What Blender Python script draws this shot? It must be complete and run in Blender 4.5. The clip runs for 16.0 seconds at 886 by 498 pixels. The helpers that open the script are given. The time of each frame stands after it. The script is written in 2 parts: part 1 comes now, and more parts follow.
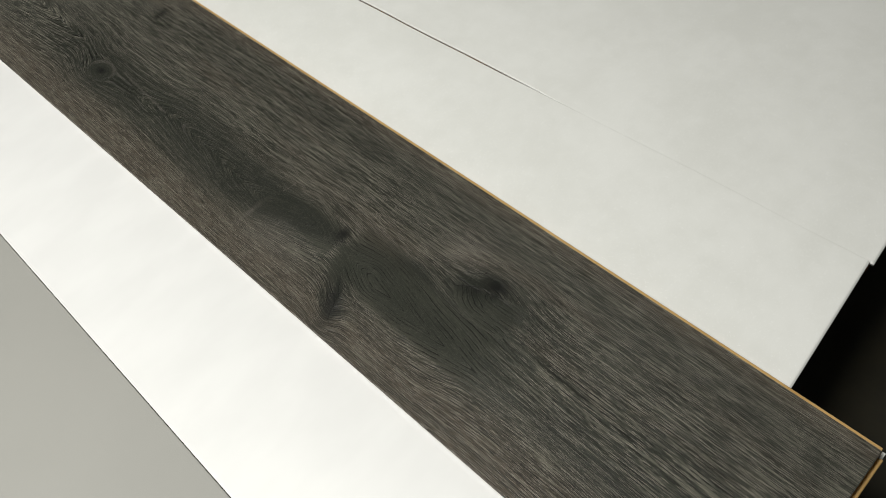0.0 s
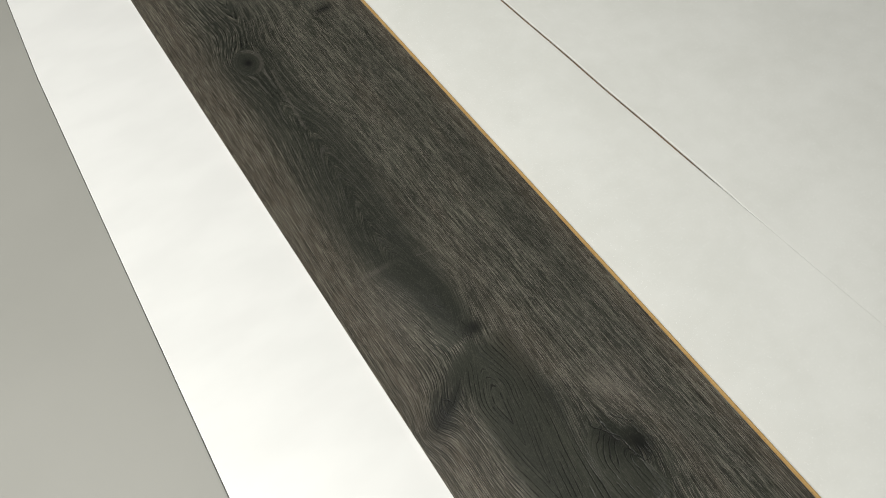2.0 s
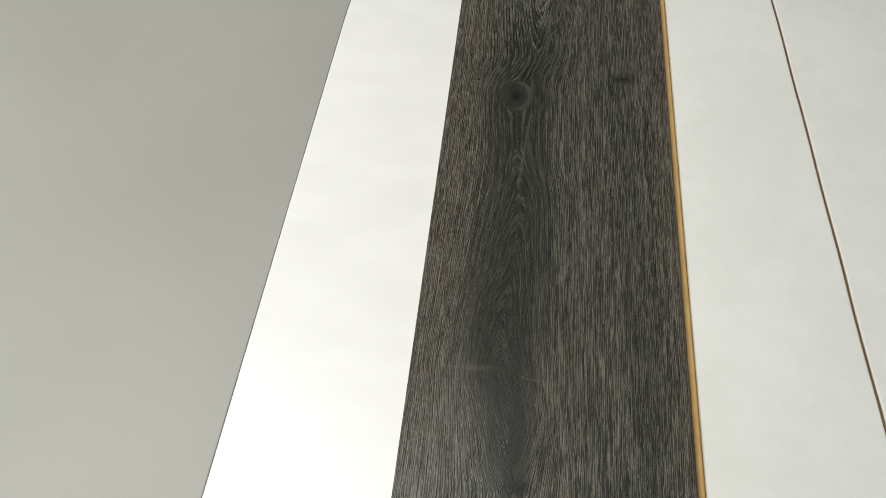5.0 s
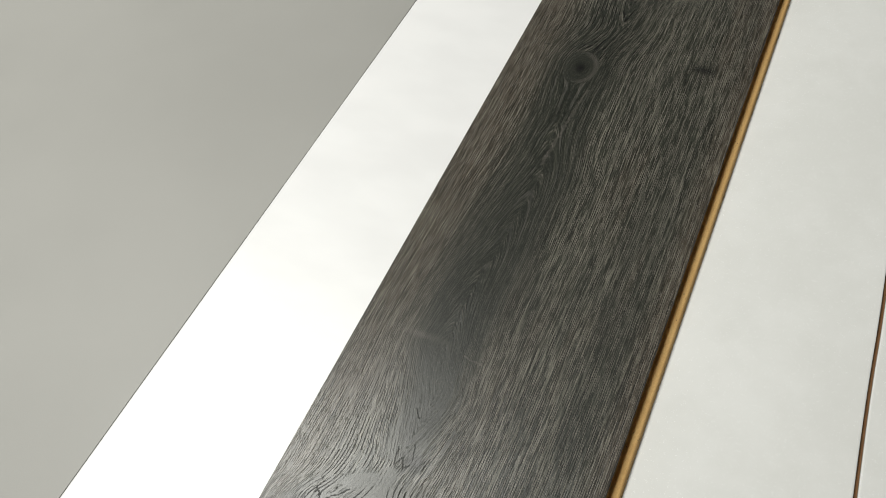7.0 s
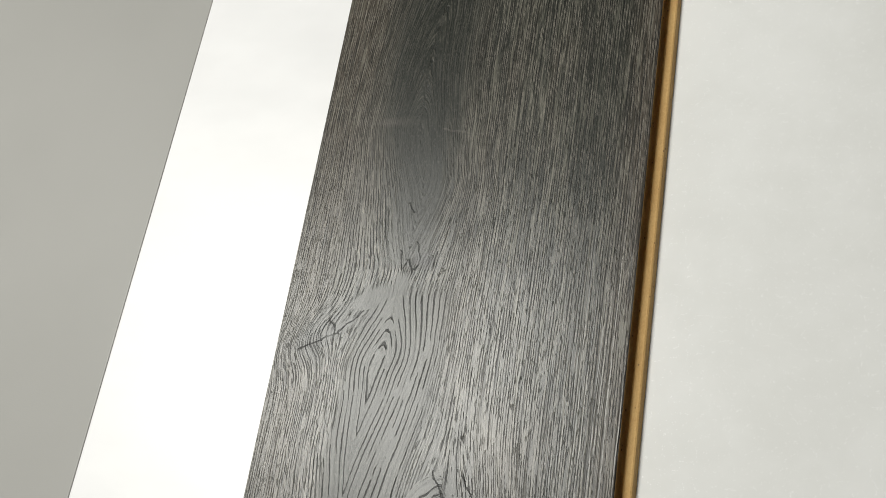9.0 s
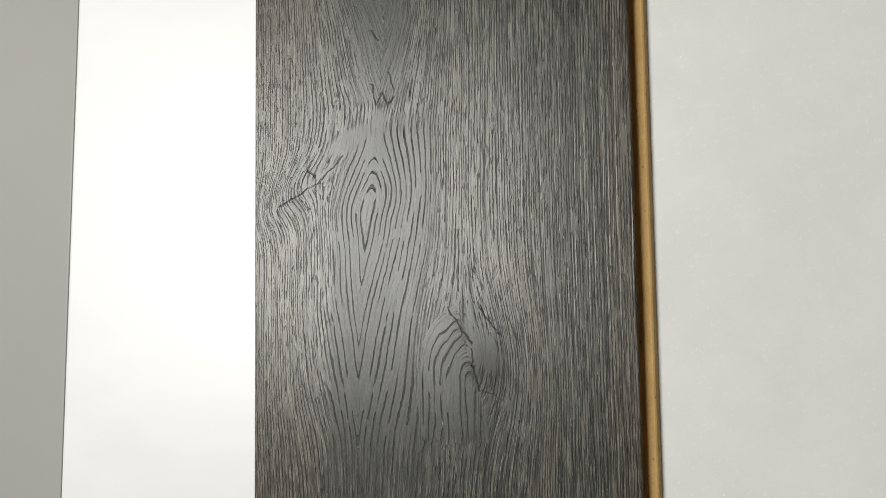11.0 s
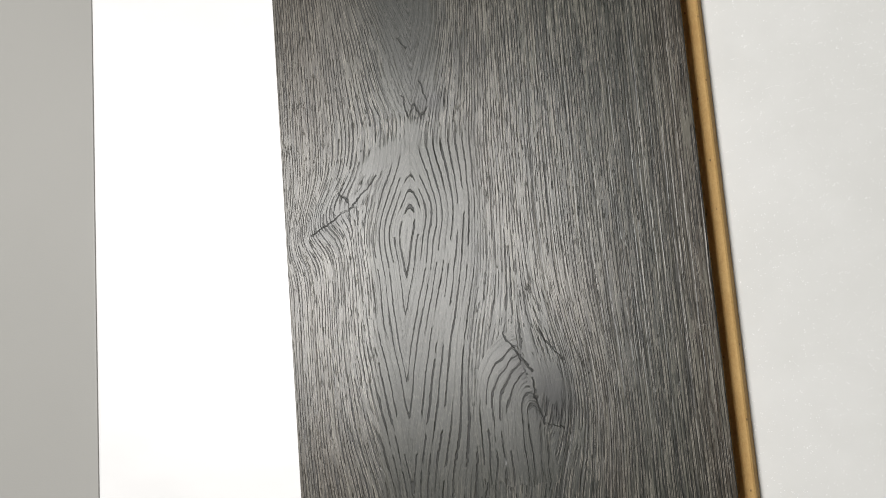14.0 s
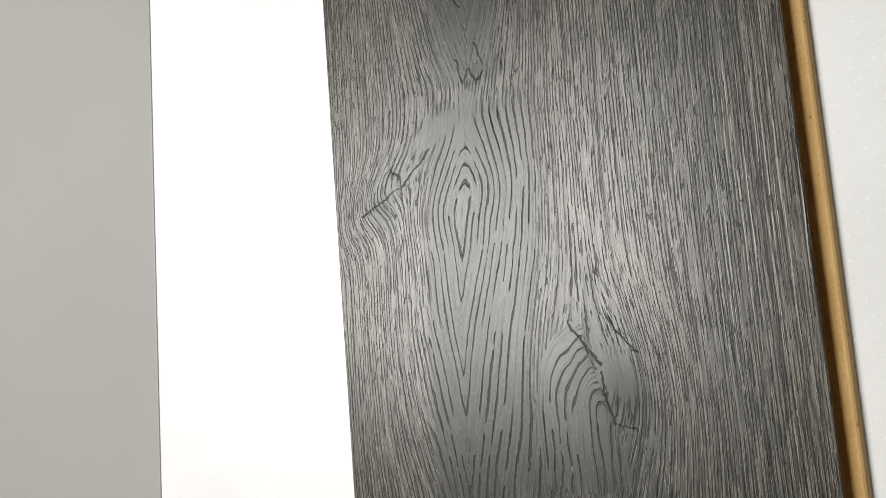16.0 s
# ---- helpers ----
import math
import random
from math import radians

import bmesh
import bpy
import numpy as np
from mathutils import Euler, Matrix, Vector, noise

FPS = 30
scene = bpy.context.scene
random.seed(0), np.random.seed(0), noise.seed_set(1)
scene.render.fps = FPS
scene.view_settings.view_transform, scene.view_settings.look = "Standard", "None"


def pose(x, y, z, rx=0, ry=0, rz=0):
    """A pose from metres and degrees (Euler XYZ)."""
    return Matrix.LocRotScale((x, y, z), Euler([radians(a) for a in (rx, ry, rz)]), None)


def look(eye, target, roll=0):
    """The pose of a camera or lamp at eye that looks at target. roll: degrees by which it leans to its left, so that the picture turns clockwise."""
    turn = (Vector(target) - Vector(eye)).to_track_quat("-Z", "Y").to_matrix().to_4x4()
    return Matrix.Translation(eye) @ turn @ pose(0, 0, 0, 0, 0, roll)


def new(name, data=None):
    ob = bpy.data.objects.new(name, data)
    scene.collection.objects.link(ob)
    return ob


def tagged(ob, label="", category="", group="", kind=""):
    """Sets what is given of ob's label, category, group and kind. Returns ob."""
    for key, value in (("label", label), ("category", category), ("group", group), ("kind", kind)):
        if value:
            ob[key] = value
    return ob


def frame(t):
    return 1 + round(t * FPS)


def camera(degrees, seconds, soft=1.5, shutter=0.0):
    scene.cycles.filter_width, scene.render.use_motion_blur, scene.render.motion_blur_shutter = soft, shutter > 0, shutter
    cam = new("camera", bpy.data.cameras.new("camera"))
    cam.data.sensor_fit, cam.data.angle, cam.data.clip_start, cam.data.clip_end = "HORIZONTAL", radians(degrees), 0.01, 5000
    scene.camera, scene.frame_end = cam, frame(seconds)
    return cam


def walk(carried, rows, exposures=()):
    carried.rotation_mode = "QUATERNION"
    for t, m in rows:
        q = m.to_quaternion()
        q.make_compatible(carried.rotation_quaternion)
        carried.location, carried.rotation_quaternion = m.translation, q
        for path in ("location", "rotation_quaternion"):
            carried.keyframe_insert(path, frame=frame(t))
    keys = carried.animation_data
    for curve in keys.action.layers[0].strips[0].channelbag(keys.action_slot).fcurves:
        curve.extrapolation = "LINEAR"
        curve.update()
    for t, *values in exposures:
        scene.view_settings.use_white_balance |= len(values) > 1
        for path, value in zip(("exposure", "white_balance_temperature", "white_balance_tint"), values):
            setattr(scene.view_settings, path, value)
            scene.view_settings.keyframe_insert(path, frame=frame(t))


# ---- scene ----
cam = camera(55.3, 16.0, soft=0.9)
PATH = [
    (0, (-0.147, -0.361, 0.566), (0.628, 0.575, -1.023), -8.1),
    (0.5, (-0.147, -0.351, 0.564), (0.619, 0.601, -1.019), -7.5),
    (1, (-0.133, -0.323, 0.559), (0.589, 0.65, -1.033), -6.8),
    (1.5, (-0.109, -0.2755, 0.554), (0.535, 0.712, -1.056), -6.0),
    (2, (-0.083, -0.225, 0.549), (0.467, 0.799, -1.078), -4.7),
    (2.5, (-0.048, -0.18, 0.553), (0.351, 0.879, -1.096), -5.0),
    (3, (-0.023, -0.148, 0.549), (0.24, 0.933, -1.114), -4.3),
    (3.5, (-0.001, -0.139, 0.544), (0.144, 0.971, -1.113), -2.6),
    (4, (0.017, -0.153, 0.54), (0.068, 1.012, -1.086), -0.7),
    (4.2, (0.025, -0.16, 0.538), (0.034, 1.027, -1.072), -0.7),
    (6.3, (0.153, -0.155, 0.53), (-0.291, 0.917, -1.1), -5.0),
    (6.5, (0.172, -0.136, 0.525), (-0.327, 0.897, -1.114), -5.8),
    (7, (0.216, -0.102, 0.507), (-0.401, 0.87, -1.128), -9.6),
    (7.5, (0.247, -0.078, 0.486), (-0.437, 0.819, -1.166), -15.6),
    (8, (0.25, -0.07, 0.458), (-0.437, 0.73, -1.241), -23.0),
    (8.5, (0.253, -0.074, 0.432), (-0.45, 0.622, -1.306), -33.6),
    (9, (0.259, -0.078, 0.411), (-0.492, 0.482, -1.356), -47.1),
    (9.5, (0.275, -0.062, 0.391), (-0.584, 0.248, -1.388), -68.3),
    (10, (0.269, -0.068, 0.386), (-0.582, 0.12, -1.414), -78.3),
    (10.2, (0.265, -0.068, 0.389), (-0.558, 0.078, -1.428), -81.0),
    (12.3, (0.139, -0.079, 0.411), (-0.067, 0.13, -1.567), -47.8),
    (12.5, (0.148, -0.089, 0.404), (-0.112, 0.174, -1.561), -48.5),
    (13, (0.17, -0.084, 0.393), (-0.228, 0.176, -1.549), -61.2),
    (13.5, (0.189, -0.077, 0.381), (-0.345, 0.166, -1.531), -70.8),
    (14, (0.203, -0.071, 0.366), (-0.452, 0.164, -1.509), -76.0),
    (14.5, (0.21, -0.072, 0.352), (-0.53, 0.189, -1.488), -76.8),
    (15, (0.216, -0.07, 0.339), (-0.607, 0.204, -1.463), -78.1),
    (15.5, (0.217, -0.065, 0.329), (-0.67, 0.181, -1.446), -80.9),
    (16, (0.213, -0.072, 0.321), (-0.703, 0.158, -1.442), -82.0),
]
walk(cam, [(t, look(eye, target, roll)) for t, eye, target, roll in PATH],
     exposures=[(0, -0.36, 6530, 9.5), (2, -0.39, 6540, 9), (4, -0.41, 6530, 9), (7, -0.45, 6470, 10), (9.5, -0.48, 6470, 11), (12.4, -0.62, 6420, 13),
                (13.2, -0.49, 6400, 14), (14.2, -0.38, 6400, 14), (15.5, -0.33, 6400, 14), (16, -0.33, 6400, 14)])

# ---- light: one ceiling lamp over the far side of the bench, plain room around it ----
LAMP = (-0.68, 0.18, 1.62)
world = bpy.data.worlds.new("world")
world.use_nodes = True
world.node_tree.nodes["Background"].inputs[0].default_value = (0.9, 0.95, 1.0, 1)
world.node_tree.nodes["Background"].inputs[1].default_value = 0.008
scene.world = world
lamp_data = bpy.data.lights.new("ceiling_lamp_light", "AREA")
lamp_data.shape = "RECTANGLE"
lamp_data.size, lamp_data.size_y = 0.95, 0.70
lamp_data.energy = 54.0
lamp_data.color = (1.0, 1.0, 0.930)
lamp_light = new("lamp_light", lamp_data)
lamp_light.matrix_world = Matrix.Translation((LAMP[0], LAMP[1], LAMP[2] - 0.02))

T = 0.012          # plank thickness
W = 0.192          # plank width
Y0, Y1 = -0.377, 0.909


# ---- node shorthand ----
class Node:
    """A socket with arithmetic, so that fields can be written as formulas."""

    def __init__(self, tree, socket):
        self.tree, self.socket = tree, socket

    def op(self, kind, *others, clamp=False):
        n = self.tree.nodes.new("ShaderNodeMath")
        n.operation, n.use_clamp = kind, clamp
        for i, v in enumerate((self, *others)):
            if isinstance(v, Node):
                self.tree.links.new(v.socket, n.inputs[i])
            else:
                n.inputs[i].default_value = v
        return Node(self.tree, n.outputs[0])

    def __add__(self, o): return self.op("ADD", o)
    def __radd__(self, o): return self.op("ADD", o)
    def __sub__(self, o): return self.op("SUBTRACT", o)
    def __rsub__(self, o): return (self * -1.0).op("ADD", o)
    def __mul__(self, o): return self.op("MULTIPLY", o)
    def __rmul__(self, o): return self.op("MULTIPLY", o)
    def __truediv__(self, o): return self.op("DIVIDE", o)
    def abs(self): return self.op("ABSOLUTE")
    def sqrt(self): return self.op("SQRT")
    def exp(self): return self.op("EXPONENT")
    def min(self, o): return self.op("MINIMUM", o)
    def max(self, o): return self.op("MAXIMUM", o)

    def line(self, a, b, lo=0.0, hi=1.0):
        return self.ramp(a, b, lo, hi, "LINEAR")

    def ramp(self, a, b, lo=0.0, hi=1.0, kind="SMOOTHSTEP"):
        if a > b:
            a, b, lo, hi = b, a, hi, lo
        n = self.tree.nodes.new("ShaderNodeMapRange")
        n.interpolation_type, n.clamp = kind, True
        self.tree.links.new(self.socket, n.inputs["Value"])
        for key, v in (("From Min", a), ("From Max", b), ("To Min", lo), ("To Max", hi)):
            n.inputs[key].default_value = v
        return Node(self.tree, n.outputs[0])


class Surface:
    """A node material and the fields it is made from."""

    def __init__(self, name):
        self.mat = bpy.data.materials.new(name)
        self.mat.use_nodes = True
        self.tree = self.mat.node_tree
        self.bsdf = self.tree.nodes["Principled BSDF"]
        co = self.tree.nodes.new("ShaderNodeTexCoord")
        sep = self.tree.nodes.new("ShaderNodeSeparateXYZ")
        self.tree.links.new(co.outputs["Object"], sep.inputs[0])
        self.x, self.y, self.z = (Node(self.tree, s) for s in sep.outputs)

    def vec(self, x, y, z=0.0):
        n = self.tree.nodes.new("ShaderNodeCombineXYZ")
        for i, v in enumerate((x, y, z)):
            if isinstance(v, Node):
                self.tree.links.new(v.socket, n.inputs[i])
            else:
                n.inputs[i].default_value = v
        return n.outputs[0]

    def noise(self, x, y, z=0.0, detail=2.0, rough=0.5, distort=0.0):
        n = self.tree.nodes.new("ShaderNodeTexNoise")
        n.inputs["Scale"].default_value = 1.0
        n.inputs["Detail"].default_value, n.inputs["Roughness"].default_value = detail, rough
        n.inputs["Distortion"].default_value = distort
        self.tree.links.new(self.vec(x, y, z), n.inputs["Vector"])
        return Node(self.tree, n.outputs[0])

    def cells(self, x, y, z=0.0):
        n = self.tree.nodes.new("ShaderNodeTexVoronoi")
        n.inputs["Scale"].default_value = 1.0
        self.tree.links.new(self.vec(x, y, z), n.inputs["Vector"])
        return Node(self.tree, n.outputs["Distance"])

    def carried(self, name):
        """The three values that the face's points carry under a name."""
        n = self.tree.nodes.new("ShaderNodeAttribute")
        n.attribute_type, n.attribute_name = "GEOMETRY", name
        sep = self.tree.nodes.new("ShaderNodeSeparateXYZ")
        self.tree.links.new(n.outputs["Vector"], sep.inputs[0])
        return tuple(Node(self.tree, o) for o in sep.outputs)

    def mix(self, f, a, b):
        n = self.tree.nodes.new("ShaderNodeMix")
        n.data_type = "RGBA"
        self.tree.links.new(f.socket, n.inputs[0])
        for i, v in ((6, a), (7, b)):
            if isinstance(v, Node):
                self.tree.links.new(v.socket, n.inputs[i])
            else:
                n.inputs[i].default_value = (*v, 1)
        return Node(self.tree, n.outputs[2])

    def put(self, key, v):
        if isinstance(v, Node):
            self.tree.links.new(v.socket, self.bsdf.inputs[key])
        else:
            self.bsdf.inputs[key].default_value = (*v, 1) if isinstance(v, tuple) else v
        return self

    def bump(self, height, distance, strength=1.0):
        n = self.tree.nodes.new("ShaderNodeBump")
        n.inputs["Strength"].default_value, n.inputs["Distance"].default_value = strength, distance
        self.tree.links.new(height.socket, n.inputs["Height"])
        self.tree.links.new(n.outputs[0], self.bsdf.inputs["Normal"])
        return self


def stroke(s, x0, y0, x1, y1, wide, wobble=None):
    """1 along a straight scratch or crack from end to end."""
    ex, ey = x1 - x0, y1 - y0
    ll = ex * ex + ey * ey
    px, py = s.x - x0, s.y - y0
    if wobble is not None:
        px, py = px - wobble * (ey / ll ** 0.5), py + wobble * (ex / ll ** 0.5)
    h = ((px * ex + py * ey) / ll).max(0.0).min(1.0)
    dx, dy = px - h * ex, py - h * ey
    return (dx * dx + dy * dy).sqrt().ramp(wide * 0.35, wide, 1.0, 0.0)


# ---- the growth of the board: smooth fields over its face, carried by the face's points ----
def ease(v, a, b, lo=0.0, hi=1.0):
    f = np.clip((v - a) / (b - a), 0.0, 1.0)
    return lo + (hi - lo) * f * f * (3.0 - 2.0 * f)


def spot(p, x, y, sx, sy, tilt=0.0):
    """A soft round field, 1 in its middle."""
    c, d = math.cos(radians(tilt)), math.sin(radians(tilt))
    dx, dy = p[0] - x, p[1] - y
    return np.exp(-((dx * c + dy * d) / sx) ** 2 - ((dy * c - dx * d) / sy) ** 2)


def along(v, keys):
    """A value that goes from key to key as v rises: (v, value), ..."""
    return keys[0][1] + sum(ease(v, v0, v1, 0.0, f1 - f0) for (v0, f0), (v1, f1) in zip(keys, keys[1:]))


def growth(x, y):
    p = (x, y)
    # the fibres swing out round the large knot, the cracked knot and the small round one
    xs = x - (x - 0.1100) * spot(p, 0.1120, -0.0900, 0.024, 0.036, 12.0) * 0.80
    xs = xs - (x - 0.0480) * spot(p, 0.0290, -0.0010, 0.026, 0.0120, 36.0) * 0.40
    xs = xs - (x - 0.0605) * spot(p, 0.0605, 0.3980, 0.017, 0.030) * 0.70
    # heart line of the board, and the height of the growth cones along it
    centre = along(y, ((-0.40, 0.050), (-0.176, 0.0562), (-0.121, 0.0567), (-0.070, 0.0581), (-0.025, 0.0617), (0.000, 0.0655), (0.018, 0.0667),
                        (0.040, 0.0700), (0.080, 0.0720), (0.125, 0.0630), (0.155, 0.0615), (0.22, 0.067), (0.28, 0.070), (0.33, 0.064),
                        (0.40, 0.0605), (0.46, 0.076), (0.56, 0.080)))
    heart = xs - 0.063 - (centre - 0.063) * np.exp(-((x - centre) / 0.034) ** 2)
    tip = along(y, ((-0.030, 0.0003), (-0.004, 0.0024), (0.020, 0.0034), (0.036, 0.0006), (0.090, 0.0008), (0.150, 0.0080), (0.34, 0.0095)))
    half = np.sqrt(heart ** 2 + tip ** 2)
    cone_keys = ((-0.50, -0.0200), (-0.20, -0.0215), (-0.130, -0.0192), (-0.012, 0.0004), (0.018, -0.0092), (0.036, -0.0100), (0.090, 0.0060), (0.125, 0.0085),
                 (0.330, -0.0130), (0.45, -0.012), (0.80, 0.012))
    cone = sum(np.interp(y + d, [k[0] for k in cone_keys], [k[1] for k in cone_keys]) for d in np.linspace(-0.006, 0.006, 7)) / 7
    near = np.exp(-(half / along(y, ((-0.18, 0.042), (-0.06, 0.026), (0.06, 0.024), (0.14, 0.036)))) ** 2)
    flow = half - cone * near
    # arched lines over the large knot, closed rings round the small one
    up = np.maximum(y + 0.1000, 0.0) * 0.72
    r3 = np.sqrt((x - 0.1140) ** 2 + up ** 2)
    r1 = np.sqrt((x - 0.0605) ** 2 + ((y - 0.3980) * 0.70) ** 2)
    zone3 = ease(y, -0.140, -0.120) * ease(x + (y + 0.100) * 0.25, 0.121, 0.112)
    in1 = ease(r1, 0.0140, 0.0090)
    flow = flow + in1 * (r1 - flow)
    open_grain = ease(heart, -0.022, -0.013) * ease(heart, 0.042, 0.028) * ease(y, 0.034, 0.020) * ease(y, -0.19, -0.11)
    wedge = ease(half, 0.017, 0.011) * ease(y, 0.034, 0.040) * ease(y, 0.16, 0.10)
    bald = np.maximum.reduce([spot(p, 0.0530, 0.0190, 0.020, 0.0075, 28), spot(p, 0.0690, 0.0270, 0.006, 0.010),
                              spot(p, 0.038, 0.0010, 0.005, 0.024, -54) * 0.8, spot(p, 0.1220, -0.0880, 0.008, 0.014, 25)])
    bald = ease(bald, 0.30, 0.75)
    smooth = np.maximum(ease(near, 0.30, 0.80) * ease(y, 0.060, 0.12) * ease(y, 0.42, 0.38), in1)
    # eyes of the knots, grey heart, browner sapwood on both sides
    eye = np.maximum.reduce([spot(p, 0.1230, -0.0950, 0.0085, 0.0110, 20.0), spot(p, 0.1120, -0.0840, 0.004, 0.010, 40.0) * 0.7,
                             spot(p, 0.0605, 0.3975, 0.0038, 0.0055) * 1.2, spot(p, 0.0800, 0.0410, 0.008, 0.006),
                             spot(p, 0.154, 0.426, 0.009, 0.0045, 5), spot(p, 0.026, -0.005, 0.007, 0.018, -52) * 0.85])
    shade = (near * 0.45 * ease(y, 0.48, 0.40) * ease(y, 0.03, 0.08)
             + 1.0 * spot(p, 0.0670, 0.090, 0.011, 0.050, 10) + 0.5 * spot(p, 0.066, 0.21, 0.012, 0.06)
             + 1.0 * spot(p, 0.068, 0.455, 0.028, 0.060) + 0.5 * spot(p, 0.062, 0.398, 0.018, 0.022) + 0.65 * spot(p, 0.115, -0.083, 0.017, 0.020, 25)
             + 1.0 * spot(p, 0.032, 0.000, 0.014, 0.029, -52) + 0.45 * spot(p, 0.064, -0.06, 0.018, 0.06)
             + 0.5 * spot(p, 0.106, -0.135, 0.016, 0.030) + 0.4 * spot(p, 0.062, -0.22, 0.016, 0.11) + 0.40 * spot(p, 0.160, 0.05, 0.010, 0.35)
             + 0.70 * spot(p, 0.100, -0.045, 0.013, 0.055, 18))
    pale = np.maximum.reduce([spot(p, 0.138, -0.050, 0.013, 0.020, 25) * 0.40, spot(p, 0.040, 0.1235, 0.015, 0.0028, 2) * 0.4,
                              spot(p, 0.036, 0.084, 0.017, 0.032) * 0.30,
                              np.exp(-((r1 - 0.0115) / 0.0018) ** 2) * ease(x, 0.056, 0.068, 0.0, 0.26)])
    brown = np.maximum.reduce([ease(x, 0.055, 0.015) * 0.8, ease(x, 0.170, 0.19) * 0.8, spot(p, 0.104, 0.012, 0.016, 0.055, 4) * 0.6,
                               spot(p, 0.130, -0.060, 0.014, 0.034, 22) * 0.6, spot(p, 0.100, 0.100, 0.020, 0.050) * 0.4])
    dim = spot(p, 0.123, -0.096, 0.013, 0.018, 15) * 0.14
    return {"grain_a": (flow, half, heart), "grain_b": (r3, zone3, in1), "grain_c": (open_grain, bald, wedge),
            "grain_d": (smooth, near, eye), "grain_e": (shade, pale, brown), "grain_f": (dim, y * 0.0, y * 0.0)}


# ---- materials ----
def oak_decor():
    s = Surface("grey_oak_decor")
    x, y = s.x, s.y
    slow = s.noise(x * 5.0, y * 2.5, 1.3, 1.0) - 0.5
    wav = s.noise(x * 45.0, y * 16.0, 4.1, 2.0) - 0.5
    jit = s.noise(x * 420.0, y * 70.0, 8.2, 2.0) - 0.5
    fray = s.noise(x * 130.0, y * 45.0, 41.0, 1.0) - 0.5
    flow0, half, heart = s.carried("grain_a")
    r3, zone3, in1 = s.carried("grain_b")
    open_grain, bald, wedge = s.carried("grain_c")
    smooth, near, eye = s.carried("grain_d")
    shade0, pale, brown0 = s.carried("grain_e")
    dim = s.carried("grain_f")[0]
    flow = flow0 + wav * 0.0010 + fray * (0.0003 + 0.0006 * open_grain) + slow * 0.004 * (1.0 - open_grain) + jit * 0.00040
    r3 = r3 + wav * 0.004 + fray * 0.0024 + jit * 0.0006
    in3 = r3.op("LESS_THAN", 0.0262) * (zone3 + fray * 0.6 + jit * 0.5).op("GREATER_THAN", 0.5)
    turn = in1 * (1.0 - in1) * 4.0
    phi = flow + in3 * (r3 * 0.85 + 0.010 - flow)
    # growth lines, evenly spaced level lines of the field, and finer pore lines between them
    side = heart.ramp(-0.001, 0.001) * 3.7
    gaps = s.noise(phi * 200.0, y * 42.0, 7.0, 2.0)
    wide = s.noise(phi * 170.0, y * 34.0, 17.0, 2.0)
    nick = s.noise(x * 900.0, y * 480.0, 31.0, 1.0) - 0.5
    beat = (phi / 0.0026 + 0.96 + fray * 0.20 + nick * 0.24).op("FRACT") - 0.5
    line = (beat.abs() - (wide - 0.5) * 0.26).ramp(0.058, 0.112, 1.0, 0.0) * gaps.ramp(0.40, 0.44) \
        * s.noise(phi * 440.0, y * 9.0, 27.0, 1.0).ramp(0.36, 0.46, 0.10, 1.0) * (1.0 - turn * 0.6).max(0.0)
    drift = s.noise(phi * 130.0, y * 6.0, side, 2.0) * 2.2 + nick * 0.34
    comb = (phi / 0.0013 + drift).op("FRACT") - 0.5
    beads = s.noise(phi * 900.0, y * 70.0, side + 2.0, 2.0, 0.7)
    pore = (comb.abs() - (beads - 0.5) * 0.70).ramp(0.07, 0.16, 1.0, 0.0)
    pore = pore * s.noise(phi * 620.0, y * 50.0, side + 9.0, 2.0).ramp(0.44, 0.50)
    tick = s.noise(phi * 1500.0, y * 150.0, side + 19.0, 2.0, 0.6).ramp(0.60, 0.66)
    g3 = s.noise(phi * 480.0, y * 8.0, side + 5.0, 2.0, 0.6)
    streak = g3.ramp(0.52, 0.66)
    plainer = open_grain.max(r3.ramp(0.036, 0.022) * zone3).max(bald).max(wedge * 0.85)
    fine = (1.0 - plainer * 0.92) * (1.0 - smooth * 0.55) * (1.0 - turn * 0.40).max(0.0) * (1.0 - in1 * 0.7)
    lines = line * (0.03 + 0.97 * plainer).min(1.0) * (1.0 - smooth * 0.75) * (1.0 - in1 * 0.6) * (1.0 - bald * 0.95) * (1.0 - wedge * 0.75)
    pits = (pore * fine * 0.88).max(streak * fine * 0.22).max(tick * fine * 0.55)
    tint = (lines * 0.88).max(pits)
    dark = lines.max(pits)
    # pale lines beside the pores: glints of the embossed grain put into colour
    ridge_glint = (comb.abs() - 0.32).abs().ramp(0.13, 0.0) * fine * beads.ramp(0.42, 0.60)
    grit = s.noise(x * 1300.0, y * 500.0, 3.0, 2.0)
    veins = ((phi / 0.0040 + fray * 0.5).op("FRACT") - 0.5).abs().ramp(0.14, 0.02) * smooth * (1.0 - in1) * y.ramp(0.12, 0.17) * gaps.ramp(0.36, 0.56)
    fibre = s.noise(phi * 2300.0, y * 70.0, 14.0, 3.0, 0.7)
    fleck = s.noise(phi * 700.0, y * 26.0, side + 33.0, 3.0, 0.70)
    calm = 1.0 - (plainer * 0.85).max(smooth * 0.6)
    # cracks and the eyes of the knots
    wob = (s.noise(x * 210.0, y * 210.0, 9.0, 3.0, 0.65) - 0.5) * 0.0042
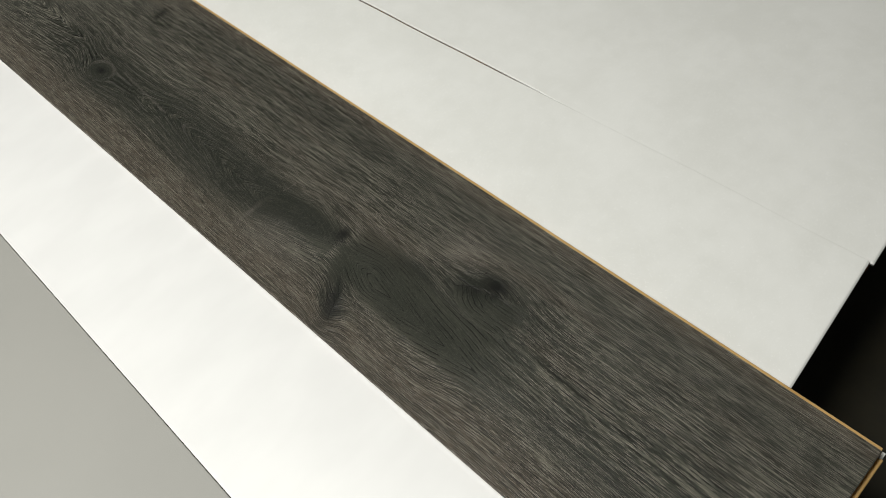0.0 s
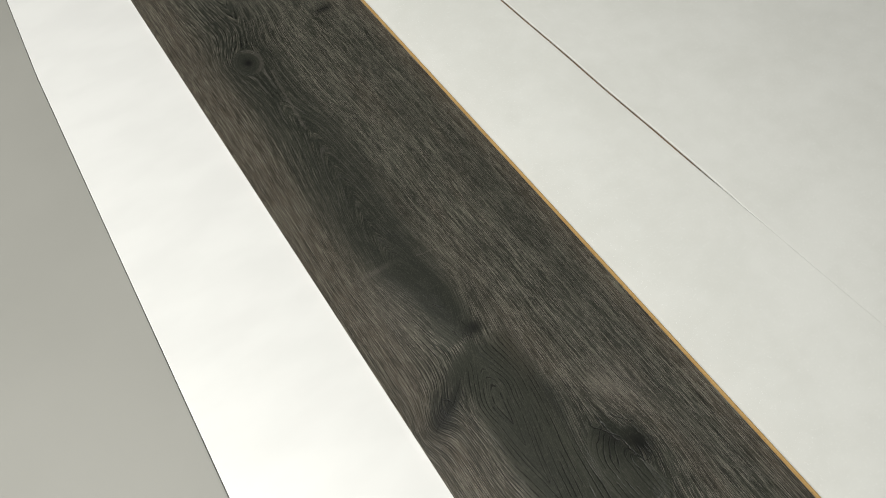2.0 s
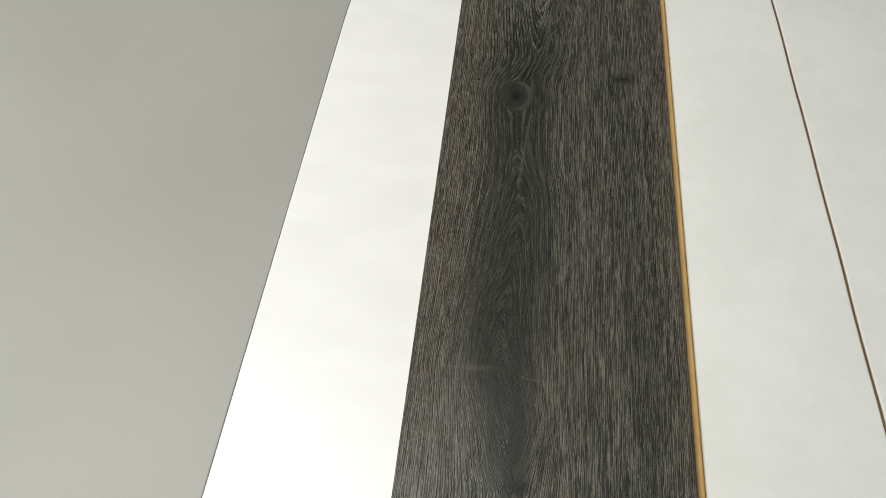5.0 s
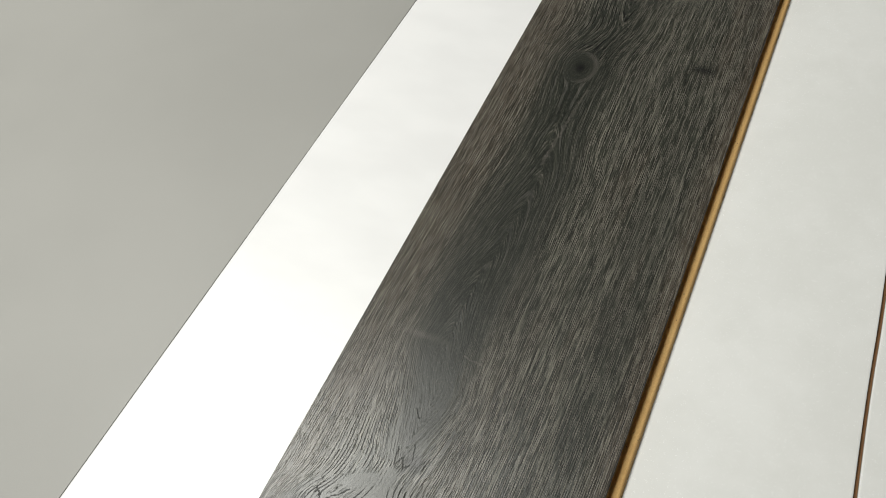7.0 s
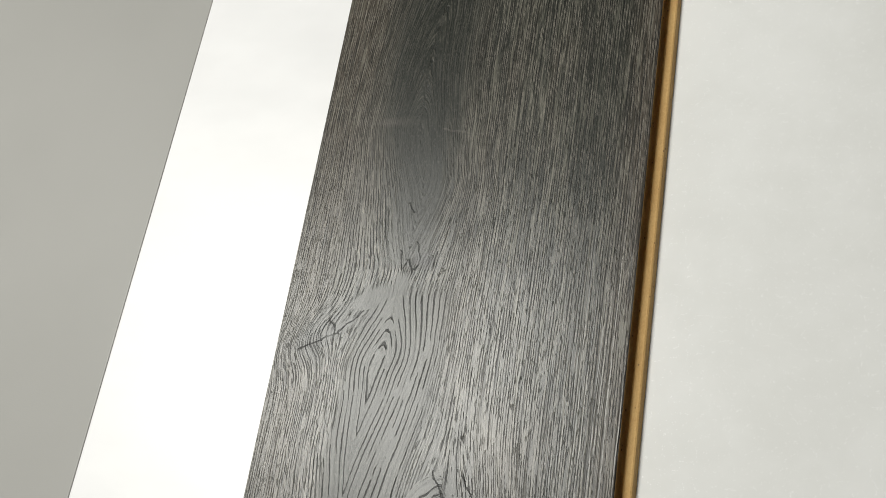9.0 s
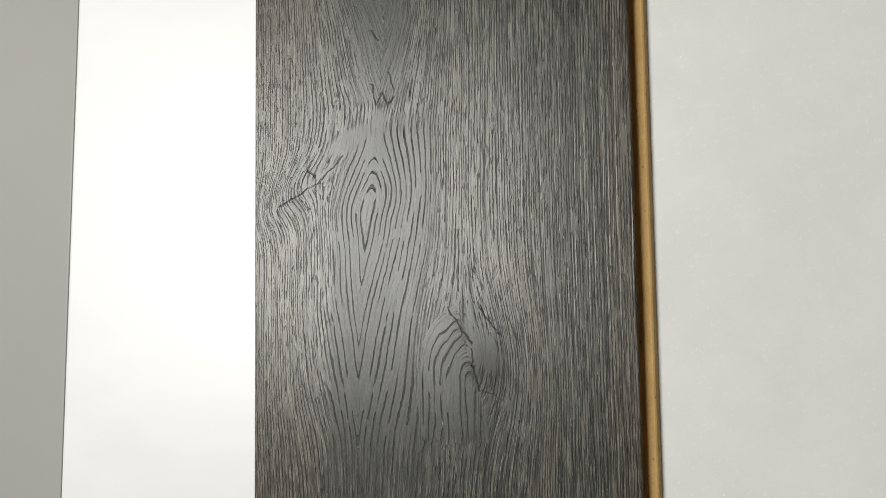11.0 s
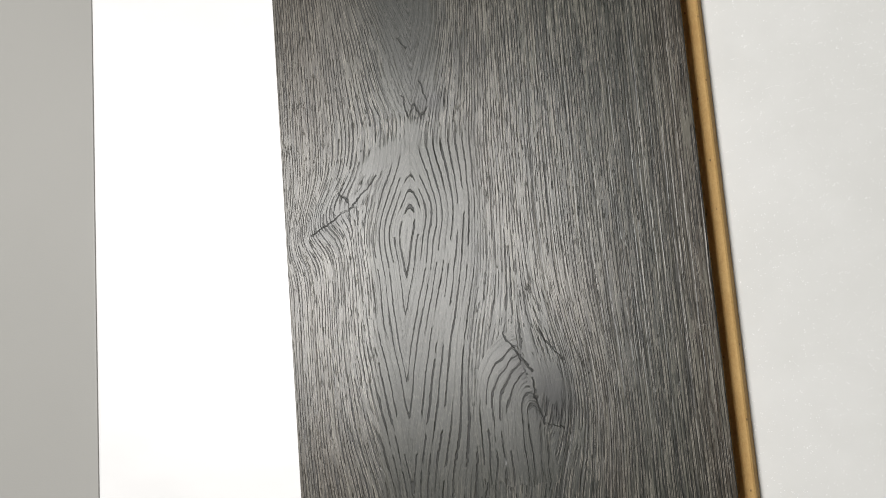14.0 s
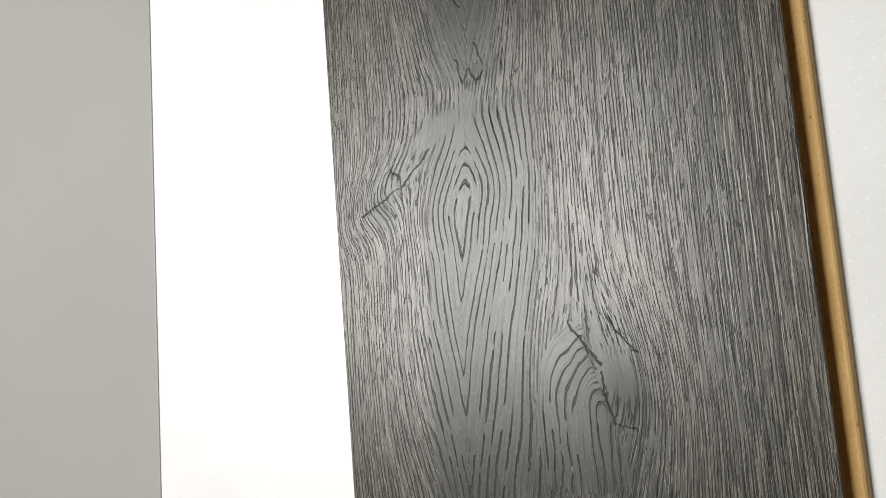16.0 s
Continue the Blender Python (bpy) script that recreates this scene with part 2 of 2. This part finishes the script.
    marks = ((0.0145, -0.0130, 0.0265, -0.0066, 0.0012), (0.0265, -0.0066, 0.0370, -0.0010, 0.0010), (0.0370, -0.0010, 0.0495, 0.0112, 0.0007),
             (0.0300, 0.0055, 0.0345, 0.0005, 0.0011), (0.0345, 0.0005, 0.0350, -0.0080, 0.0009), (0.0290, -0.0110, 0.0310, -0.0150, 0.0008),
             (0.1035, -0.0670, 0.1150, -0.0830, 0.0011), (0.1190, -0.0660, 0.1290, -0.0800, 0.0008),
             (0.1150, -0.0860, 0.1155, -0.0960, 0.0011),
             (0.1155, -0.0960, 0.1185, -0.1050, 0.0010), (0.1185, -0.1050, 0.1265, -0.1070, 0.0008),
             (0.0655, 0.0470, 0.0675, 0.0355, 0.0008), (0.0685, 0.0370, 0.0705, 0.0415, 0.0008), (0.0710, 0.0415, 0.0735, 0.0345, 0.0011),
             (0.0750, 0.0360, 0.0772, 0.0395, 0.0008), (0.0745, 0.0520, 0.0772, 0.0420, 0.0007),
             (0.0650, 0.0740, 0.0690, 0.0690, 0.0012),
             (0.1470, 0.4270, 0.1600, 0.4255, 0.0017), (0.0220, 0.4165, 0.0280, 0.4160, 0.0014))
    crack = None
    for mk in marks:
        one = stroke(s, *mk[:4], mk[4] * 0.48, wob) * gaps.ramp(0.30, 0.42, 0.40, 1.0)
        crack = one if crack is None else crack.max(one)
    # broad tone: grey heart and knots, browner sapwood on both sides
    tone = s.noise(x * 26.0, y * 4.0, 11.0, 3.0, 0.55)
    band = s.noise(phi * 75.0, y * 3.0, 21.0, 2.0, 0.5)
    brown = brown0.max(tone.ramp(0.50, 0.66) * 0.60 * half.ramp(0.015, 0.04))
    shade = (shade0 + band.ramp(0.52, 0.70) * 0.35
             + ((phi / 0.0045).op("FRACT") - 0.5).abs().ramp(0.10, 0.34) * smooth * (1.0 - in1) * y.ramp(0.12, 0.17) * 0.60).min(0.9)
    pale = pale.max(stroke(s, 0.074, 0.375, 0.067, 0.29, 0.0016, wob * 1.6) * 0.25).max(stroke(s, 0.078, 0.119, 0.105, 0.115, 0.0008, wob) * 0.3)
    calm = calm * (1.0 - shade * 0.75)
    base = s.mix(brown, (0.032, 0.0345, 0.027), (0.070, 0.054, 0.040))
    base = s.mix(shade, base, (0.013, 0.0155, 0.0122))
    base = s.mix(veins * 0.42, base, (0.095, 0.090, 0.082))
    base = s.mix(fibre.ramp(0.50, 0.72) * (0.5 - shade * 0.35), base, (0.105, 0.096, 0.082))
    base = s.mix(fibre.ramp(0.48, 0.30) * 0.6, base, (0.016, 0.017, 0.014))
    base = s.mix(fleck.ramp(0.51, 0.62) * calm * 0.68, base, (0.142, 0.136, 0.110))
    base = s.mix(fleck.ramp(0.49, 0.39) * calm * 0.70, base, (0.008, 0.009, 0.007))
    base = s.mix(pale, base, (0.140, 0.126, 0.112))
    base = s.mix(ridge_glint * (0.85 - shade * 0.5), base, (0.310, 0.282, 0.240))
    base = s.mix(grit.ramp(0.50, 0.75) * 0.25, base, (0.15, 0.135, 0.12))
    base = s.mix((tint * 0.96).min(1.0), base, (0.008, 0.008, 0.0075))
    base = s.mix((eye * 0.88).max(crack * 0.85).min(1.0), base, (0.007, 0.007, 0.007))
    s.put("Base Color", base)
    gone = dark.max(crack)
    s.put("Roughness", 0.300 + gone * 0.12 + (tone - 0.5) * 0.10)
    s.put("Specular IOR Level", 0.47 - gone * 0.14 - open_grain * 0.07 - dim)
    s.bump(1.0 - dark * 0.8 - crack * 0.5 - eye * 0.2 + grit * 0.05, 0.00025, 1.0)
    return s.mat


def fibreboard(name, a, b):
    s = Surface(name)
    fine = s.noise(s.x * 1500.0, s.y * 900.0, s.z * 1500.0, 3.0, 0.65)
    wide = s.noise(s.x * 70.0, s.y * 40.0, s.z * 70.0, 2.0)
    base = s.mix((fine * 0.6 + wide * 0.4).ramp(0.35, 0.65), a, b)
    speck = s.cells(s.x * 260.0, s.y * 160.0, s.z * 260.0).ramp(0.06, 0.12, 1.0, 0.0)
    s.put("Base Color", s.mix(speck * 0.7, base, (0.06, 0.035, 0.012)))
    s.put("Roughness", 0.75)
    s.bump(fine, 0.0002, 0.6)
    return s.mat


def white_foam():
    s = Surface("white_foam_film")
    fine = s.noise(s.x * 1100.0, s.y * 1100.0, s.z * 1100.0, 3.0, 0.6)
    wide = s.noise(s.x * 9.0, s.y * 9.0, 0.0, 3.0, 0.5)
    cloud = s.noise(s.x * 45.0, s.y * 45.0, 6.0, 3.0, 0.6)
    base = s.mix((wide * 0.6 + cloud * 0.4).ramp(0.35, 0.65), (0.72, 0.72, 0.705), (0.77, 0.77, 0.76))
    # sparse glints of the film, painted as paler, shinier flecks
    fleck = s.cells(s.x * 1150.0, s.y * 1150.0).ramp(0.15, 0.40, 1.0, 0.0) * s.noise(s.x * 420.0, s.y * 420.0, 3.0, 2.0).ramp(0.55, 0.62)
    s.put("Base Color", s.mix(fleck * 0.85, base, (0.92, 0.92, 0.92)))
    s.put("Roughness", 0.60 - fleck * 0.25)
    s.put("Specular IOR Level", 0.4 + fleck * 0.6)
    s.bump(fine, 0.00003, 0.6)
    return s.mat


def white_gloss():
    s = Surface("satin_white_sheet")
    wide = s.noise(s.x * 14.0, s.y * 30.0, 0.0, 3.0, 0.5)
    fine = s.noise(s.x * 500.0, s.y * 500.0, 0.0, 3.0, 0.6)
    s.put("Base Color", s.mix(wide.ramp(0.3, 0.7), (0.745, 0.74, 0.75), (0.775, 0.77, 0.78)))
    s.put("Roughness", 0.42 + (wide - 0.5) * 0.14)
    s.put("Specular IOR Level", 1.0)
    s.bump(wide * 0.9 + fine * 0.05, 0.0006, 0.5)
    return s.mat


def grey_board_paint():
    s = Surface("matt_grey_board")
    wide = s.noise(s.x * 5.0, s.y * 5.0, 0.0, 3.0, 0.5)
    fine = s.noise(s.x * 900.0, s.y * 900.0, 0.0, 3.0, 0.6)
    s.put("Base Color", s.mix(wide.ramp(0.3, 0.7), (0.298, 0.293, 0.278), (0.320, 0.314, 0.299)))
    s.put("Roughness", 0.52 + (fine - 0.5) * 0.1)
    s.bump(fine, 0.0001, 0.4)
    return s.mat


def plain(name, a, b, scale, rough, depth=0.0005):
    s = Surface(name)
    n = s.noise(s.x * scale, s.y * scale, s.z * scale, 4.0, 0.6)
    s.put("Base Color", s.mix(n.ramp(0.3, 0.7), a, b))
    s.put("Roughness", rough)
    s.bump(n, depth, 0.5)
    return s.mat


M_DECOR = oak_decor()
M_CORE = fibreboard("golden_fibreboard", (0.50, 0.30, 0.105), (0.60, 0.39, 0.155))
M_DARKCORE = fibreboard("brown_fibreboard", (0.17, 0.080, 0.028), (0.23, 0.115, 0.045))
# darker fibreboard for the groove side, its shade put into the colour
M_GROOVE_SHADE = fibreboard("shade_brown_fibreboard", (0.045, 0.028, 0.018), (0.065, 0.042, 0.028))
M_FOAM = white_foam()
M_GLOSS = white_gloss()
M_GREY = grey_board_paint()
M_CARD = plain("brown_carton", (0.16, 0.105, 0.055), (0.21, 0.14, 0.08), 60.0, 0.85)
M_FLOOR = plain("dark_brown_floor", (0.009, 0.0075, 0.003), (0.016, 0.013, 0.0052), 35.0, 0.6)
M_WALL = plain("wall_plaster", (0.38, 0.38, 0.37), (0.43, 0.43, 0.42), 8.0, 0.9)
M_METAL = plain("white_lamp_metal", (0.75, 0.75, 0.74), (0.8, 0.8, 0.79), 20.0, 0.4, 0.0001)


# ---- mesh helpers ----
def part(name, bm, material, parent=None, label="", smooth=False):
    """Links a bmesh as one mesh object, under a thing where one is given."""
    me = bpy.data.meshes.new(name)
    bmesh.ops.recalc_face_normals(bm, faces=bm.faces)
    bm.to_mesh(me)
    bm.free()
    me.materials.append(material)
    if smooth:
        for p in me.polygons:
            p.use_smooth = True
    ob = new(name, me)
    if parent is not None:
        ob.parent = parent
    if label:
        tagged(ob, label=label)
    return ob


def box(x0, x1, y0, y1, z0, z1, bevel=0.0):
    bm = bmesh.new()
    bmesh.ops.create_cube(bm, size=1.0)
    for v in bm.verts:
        v.co = Vector(((x0 + x1) / 2 + v.co.x * (x1 - x0), (y0 + y1) / 2 + v.co.y * (y1 - y0), (z0 + z1) / 2 + v.co.z * (z1 - z0)))
    if bevel:
        bmesh.ops.bevel(bm, geom=bm.edges[:], offset=bevel, segments=2, affect="EDGES")
    return bm


def extruded(profile, y0, y1, steps=1, shift=None):
    """A closed x, z outline drawn out along y. shift(y) moves it sideways."""
    bm = bmesh.new()
    rings = []
    for i in range(steps + 1):
        y = y0 + (y1 - y0) * i / steps
        dx = shift(y) if shift else 0.0
        rings.append([bm.verts.new((x + dx, y, z)) for x, z in profile])
    n = len(profile)
    for a, b in zip(rings, rings[1:]):
        for i in range(n):
            bm.faces.new((a[i], a[(i + 1) % n], b[(i + 1) % n], b[i]))
    bm.faces.new(rings[0])
    bm.faces.new(rings[-1][::-1])
    return bm


def sheet(left, right, near_y, far_y, z1, z0, across, along, wave, seed):
    """A thin sheet with rounded edges: left(y), right(y) give its sides, near_y(x) its near end."""
    bm = bmesh.new()
    rim = 0.0005 / (right(0.0) - left(0.0))
    us = [0.0, rim, 3 * rim] + [i / across for i in range(1, across)] + [1 - 3 * rim, 1 - rim, 1.0]
    vs = [0.0, 0.002, 0.006] + [i / along for i in range(1, along)] + [1.0]
    top, low = [], []
    for v in vs:
        rt, rl = [], []
        for u in us:
            yy = near_y(0.0) + (far_y - near_y(0.0)) * v
            x = left(yy) + (right(yy) - left(yy)) * u
            y = near_y(x) + (far_y - near_y(x)) * v
            z = z1 + wave * noise.noise(Vector((x * 7.0, y * 5.0, seed)))
            if u in (0.0, 1.0) or v == 0.0:
                z -= 0.0002
            rt.append(bm.verts.new((x, y, z)))
            rl.append(bm.verts.new((x, y, z0)))
        top.append(rt)
        low.append(rl)
    m, n = len(vs), len(us)
    for j in range(m - 1):
        for i in range(n - 1):
            bm.faces.new((top[j][i], top[j][i + 1], top[j + 1][i + 1], top[j + 1][i]))
            bm.faces.new((low[j][i], low[j + 1][i], low[j + 1][i + 1], low[j][i + 1]))
        bm.faces.new((top[j][0], top[j + 1][0], low[j + 1][0], low[j][0]))
        bm.faces.new((top[j][-1], low[j][-1], low[j + 1][-1], top[j + 1][-1]))
    for i in range(n - 1):
        bm.faces.new((top[0][i], low[0][i], low[0][i + 1], top[0][i + 1]))
        bm.faces.new((top[-1][i], top[-1][i + 1], low[-1][i + 1], low[-1][i]))
    return bm


def thing(name, at, label, category, group="", kind=""):
    ob = new(name)
    ob.location = at
    ob.empty_display_size = 0.05
    return tagged(ob, label, category, group, kind)


# ---- setting: dark floor, plain room ----
FLOOR = -0.15
CEIL = 1.75
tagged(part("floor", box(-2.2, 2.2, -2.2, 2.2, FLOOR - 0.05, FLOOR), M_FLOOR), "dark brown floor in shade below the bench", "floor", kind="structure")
tagged(part("wall_north", box(-2.3, 2.3, 2.2, 2.3, FLOOR - 0.05, CEIL), M_WALL), "plain grey plaster wall of the room", "wall", kind="structure")
tagged(part("wall_south", box(-2.3, 2.3, -2.3, -2.2, FLOOR - 0.05, CEIL), M_WALL), "plain grey plaster wall of the room", "wall", kind="structure")
tagged(part("wall_west", box(-2.3, -2.2, -2.2, 2.2, FLOOR - 0.05, CEIL), M_WALL), "plain grey plaster wall of the room", "wall", kind="structure")
tagged(part("wall_east", box(2.2, 2.3, -2.2, 2.2, FLOOR - 0.05, CEIL), M_WALL), "plain grey plaster wall of the room", "wall", kind="structure")
tagged(part("ceiling", box(-2.3, 2.3, -2.3, 2.3, CEIL, CEIL + 0.08), M_WALL), "plain grey ceiling above the bench", "ceiling", kind="structure")

lamp = thing("ceiling_light", (LAMP[0], LAMP[1], LAMP[2]), "white rectangular ceiling light hanging below the ceiling", "lamp")
bm = box(-0.51, 0.51, -0.39, 0.39, 0.0, 0.05, 0.008)
part("housing", bm, M_METAL, lamp)
part("diffuser", box(-0.46, 0.46, -0.34, 0.34, -0.012, -0.001, 0.003), M_METAL, lamp, "white lamp diffuser")
part("rod", box(-0.01, 0.01, -0.01, 0.01, 0.05, CEIL - LAMP[2]), M_METAL, lamp)

# ---- bench of stacked cartons under the sheets ----
ZT = -0.0140
support = thing("carton_stack", (0, 0, FLOOR), "brown cardboard cartons stacked as a bench under the sheets", "carton")
for k in range(2):
    h0 = FLOOR + k * (ZT - FLOOR) / 2
    h1 = FLOOR + (k + 1) * (ZT - FLOOR) / 2 - 0.001
    ob = part("carton", box(-0.95, 0.80, -0.266 + 0.004 * k, 1.05, h0, h1, 0.004), M_CARD, support)
    ob.matrix_parent_inverse = Matrix.Translation((0, 0, -FLOOR))


def seam(y):
    return 0.3274 - 0.0375 * y + 0.0012 * noise.noise(Vector((y * 9.0, 3.0, 0.0))) + 0.0004 * noise.noise(Vector((y * 45.0, 5.0, 0.0)))


def opening(y):
    """How far the two white sheets stand apart along their seam."""
    f = min(1.0, max(0.0, (y + 0.06) / 0.13)) * min(1.0, max(0.55, (0.80 - y) / 0.25))
    return -0.0012 + 0.0038 * f * f * (3 - 2 * f)


def strip_edge(y):
    return -0.1250 + 0.0205 * y + 0.03 * max(0.0, y - 0.52)


def board(name, label, left, right, near_y, far_y, face, core, z1, seed, wave=0.0003, bare=(0.0006, 0.0006), skin=0.0022):
    ob = thing(name, ((left(0) + right(0)) / 2, 0.3, ZT), label, "board", group="white boards on the bench")
    inv = Matrix.Translation(-ob.location)
    a = part("face", sheet(left, right, near_y, far_y, z1, z1 - skin, 24, 60, wave, seed), face, ob, smooth=True)
    b = part("core", sheet(lambda y: left(y) + (bare[0] if y > -0.1 else 0.0006), lambda y: right(y) - bare[1], lambda x: near_y(x) + 0.003, far_y - 0.001,
                           z1 - skin - 0.0001, ZT, 4, 60, 0.0, 0.0), core, ob)
    a.matrix_parent_inverse = b.matrix_parent_inverse = inv
    return ob


def near_end(x):
    return -0.3073 + 0.087 * (x - 0.2062)


board("white_sheet_board", "white satin sheet on a thin board beside the plank", strip_edge, lambda y: 0.018, near_end, 1.04, M_GLOSS, M_DARKCORE, -0.0015, 2.0)
board("white_foam_board", "white foam sheet on a thin brown board under the plank edge", lambda y: 0.020, lambda y: seam(y) - opening(y) / 2, near_end, 1.04, M_FOAM, M_DARKCORE, 0.0, 5.0, bare=(0.0006, 0.006))
board("white_foam_board", "white foam sheet on a board with bare brown edge", lambda y: seam(y) + opening(y) / 2, lambda y: 0.79, lambda x: -0.2990 + 0.087 * (x - 0.342), 1.04, M_FOAM, M_DARKCORE, -0.0001, 5.0, skin=0.0030, bare=(-0.0038, 0.0006))
grey = board("grey_board", "matt light grey board lying next to the white sheet", lambda y: -0.93, lambda y: strip_edge(y) - 0.0005, near_end, 1.04, M_GREY, M_DARKCORE, -0.0016, 13.0)

# ---- the laminate plank ----
plank = thing("laminate_plank", (W / 2, 0.27, 0.0), "dark grey-brown oak laminate plank with golden edge on white sheets", "plank")
PINV = Matrix.Translation(-plank.location)
B = 0.0006
# worn top layer with a small bevel all round, its face divided finely enough to carry the grain
nx, ny = 190, 860
gx, gy = np.meshgrid(np.linspace(B, W - B, nx), np.linspace(Y0 + B, Y1 - B, ny))
gx, gy = gx.ravel(), gy.ravel()
points = np.stack([gx, gy, np.full_like(gx, T)], axis=1)
cell = (np.arange(ny - 1)[:, None] * nx + np.arange(nx - 1)).ravel()
quads = np.stack([cell, cell + 1, cell + nx + 1, cell + nx], axis=1).tolist()
border = [*range(nx), *range(2 * nx - 1, nx * ny, nx), *range(nx * ny - 2, nx * (ny - 1) - 1, -1), *range(nx * (ny - 2), 0, -nx)]
rim = points[border]
middle = np.array((W / 2, (Y0 + Y1) / 2, 0.0))
out = np.sign(rim - middle) * (np.abs(rim - middle) > np.array((W / 2 - B - 1e-5, (Y1 - Y0) / 2 - B - 1e-5, 9.0)))
base = len(points)
upper, lower = rim + out * B - (0, 0, B), rim + out * B - (0, 0, 0.0012)
points = np.concatenate([points, upper, lower])
n = len(border)
for i in range(n):
    j = (i + 1) % n
    quads.append((border[j], border[i], base + i, base + j))
    quads.append((base + j, base + i, base + n + i, base + n + j))
quads.append([base + n + i for i in range(n)][::-1])
me = bpy.data.meshes.new("decor_layer")
me.from_pydata(points.tolist(), [], quads)
for key, fields in growth(points[:, 0], points[:, 1]).items():
    me.attributes.new(key, "FLOAT_VECTOR", "POINT").data.foreach_set("vector", np.stack(fields, axis=1).astype(np.float32).ravel())
me.materials.append(M_DECOR)
p = new("decor_layer", me)
p.parent = plank
tagged(p, label="grey-brown oak surface with knots, cracks and raised grain")
p.matrix_parent_inverse = PINV
# core with the groove on one side and the upright face of the lock on the other
core = [(0.0062, T - 0.0012), (W - 0.0002, T - 0.0012), (W - 0.0006, 0.0060), (W - 0.0006, 0.0003), (0.0062, 0.0003)]
p = part("core", extruded(core, Y0 + 0.0004, Y1 - 0.0004), M_CORE, plank)
p.matrix_parent_inverse = PINV
# groove side, dark brown in place of the shade inside it
groove = [(0.0006, T - 0.0012), (0.0061, T - 0.0012), (0.0061, 0.0003), (0.0022, 0.0003), (0.0022, 0.0040), (0.0056, 0.0046), (0.0056, 0.0076), (0.0012, 0.0082)]
p = part("groove_edge", extruded(groove, Y0 + 0.0004, Y1 - 0.0004), M_GROOVE_SHADE, plank, "fibreboard groove coloured dark brown for its shade")
p.matrix_parent_inverse = PINV
lip = [(W - 0.0006, 0.0003), (W + 0.0078, 0.0003), (W + 0.0080, 0.0005), (W + 0.0078, 0.0012), (W + 0.0073, 0.0030), (W + 0.0067, 0.0039), (W + 0.0059, 0.0043), (W + 0.0035, 0.0043),
       (W + 0.0029, 0.0040), (W + 0.0022, 0.0034), (W + 0.0006, 0.0032), (W - 0.0006, 0.0044)]
p = part("lower_lip", extruded(lip, Y0 + 0.0004, Y1 - 0.0004), M_CORE, plank, "golden fibreboard locking lip")
p.matrix_parent_inverse = PINV
end = [(-z_, h) for z_, h in ((0.0, 0.0003), (0.0040, 0.0003), (0.0044, 0.0008), (0.0043, 0.0030), (0.0038, 0.0036), (0.0024, 0.0037), (0.0014, 0.0030), (0.0, 0.0029))]
bm = extruded(end, 0.001, W - 0.001)
bm.transform(Matrix(((0, 1, 0, 0), (1, 0, 0, Y0 + 0.0004), (0, 0, 1, 0), (0, 0, 0, 1))))
p = part("end_lip", bm, M_CORE, plank, "golden fibreboard locking lip at the cut end")
p.matrix_parent_inverse = PINV
p = part("backing", box(0.0012, W + 0.0066, Y0 - 0.003, Y1 - 0.001, 0.00002, 0.0003), M_FOAM, plank)
p.matrix_parent_inverse = PINV
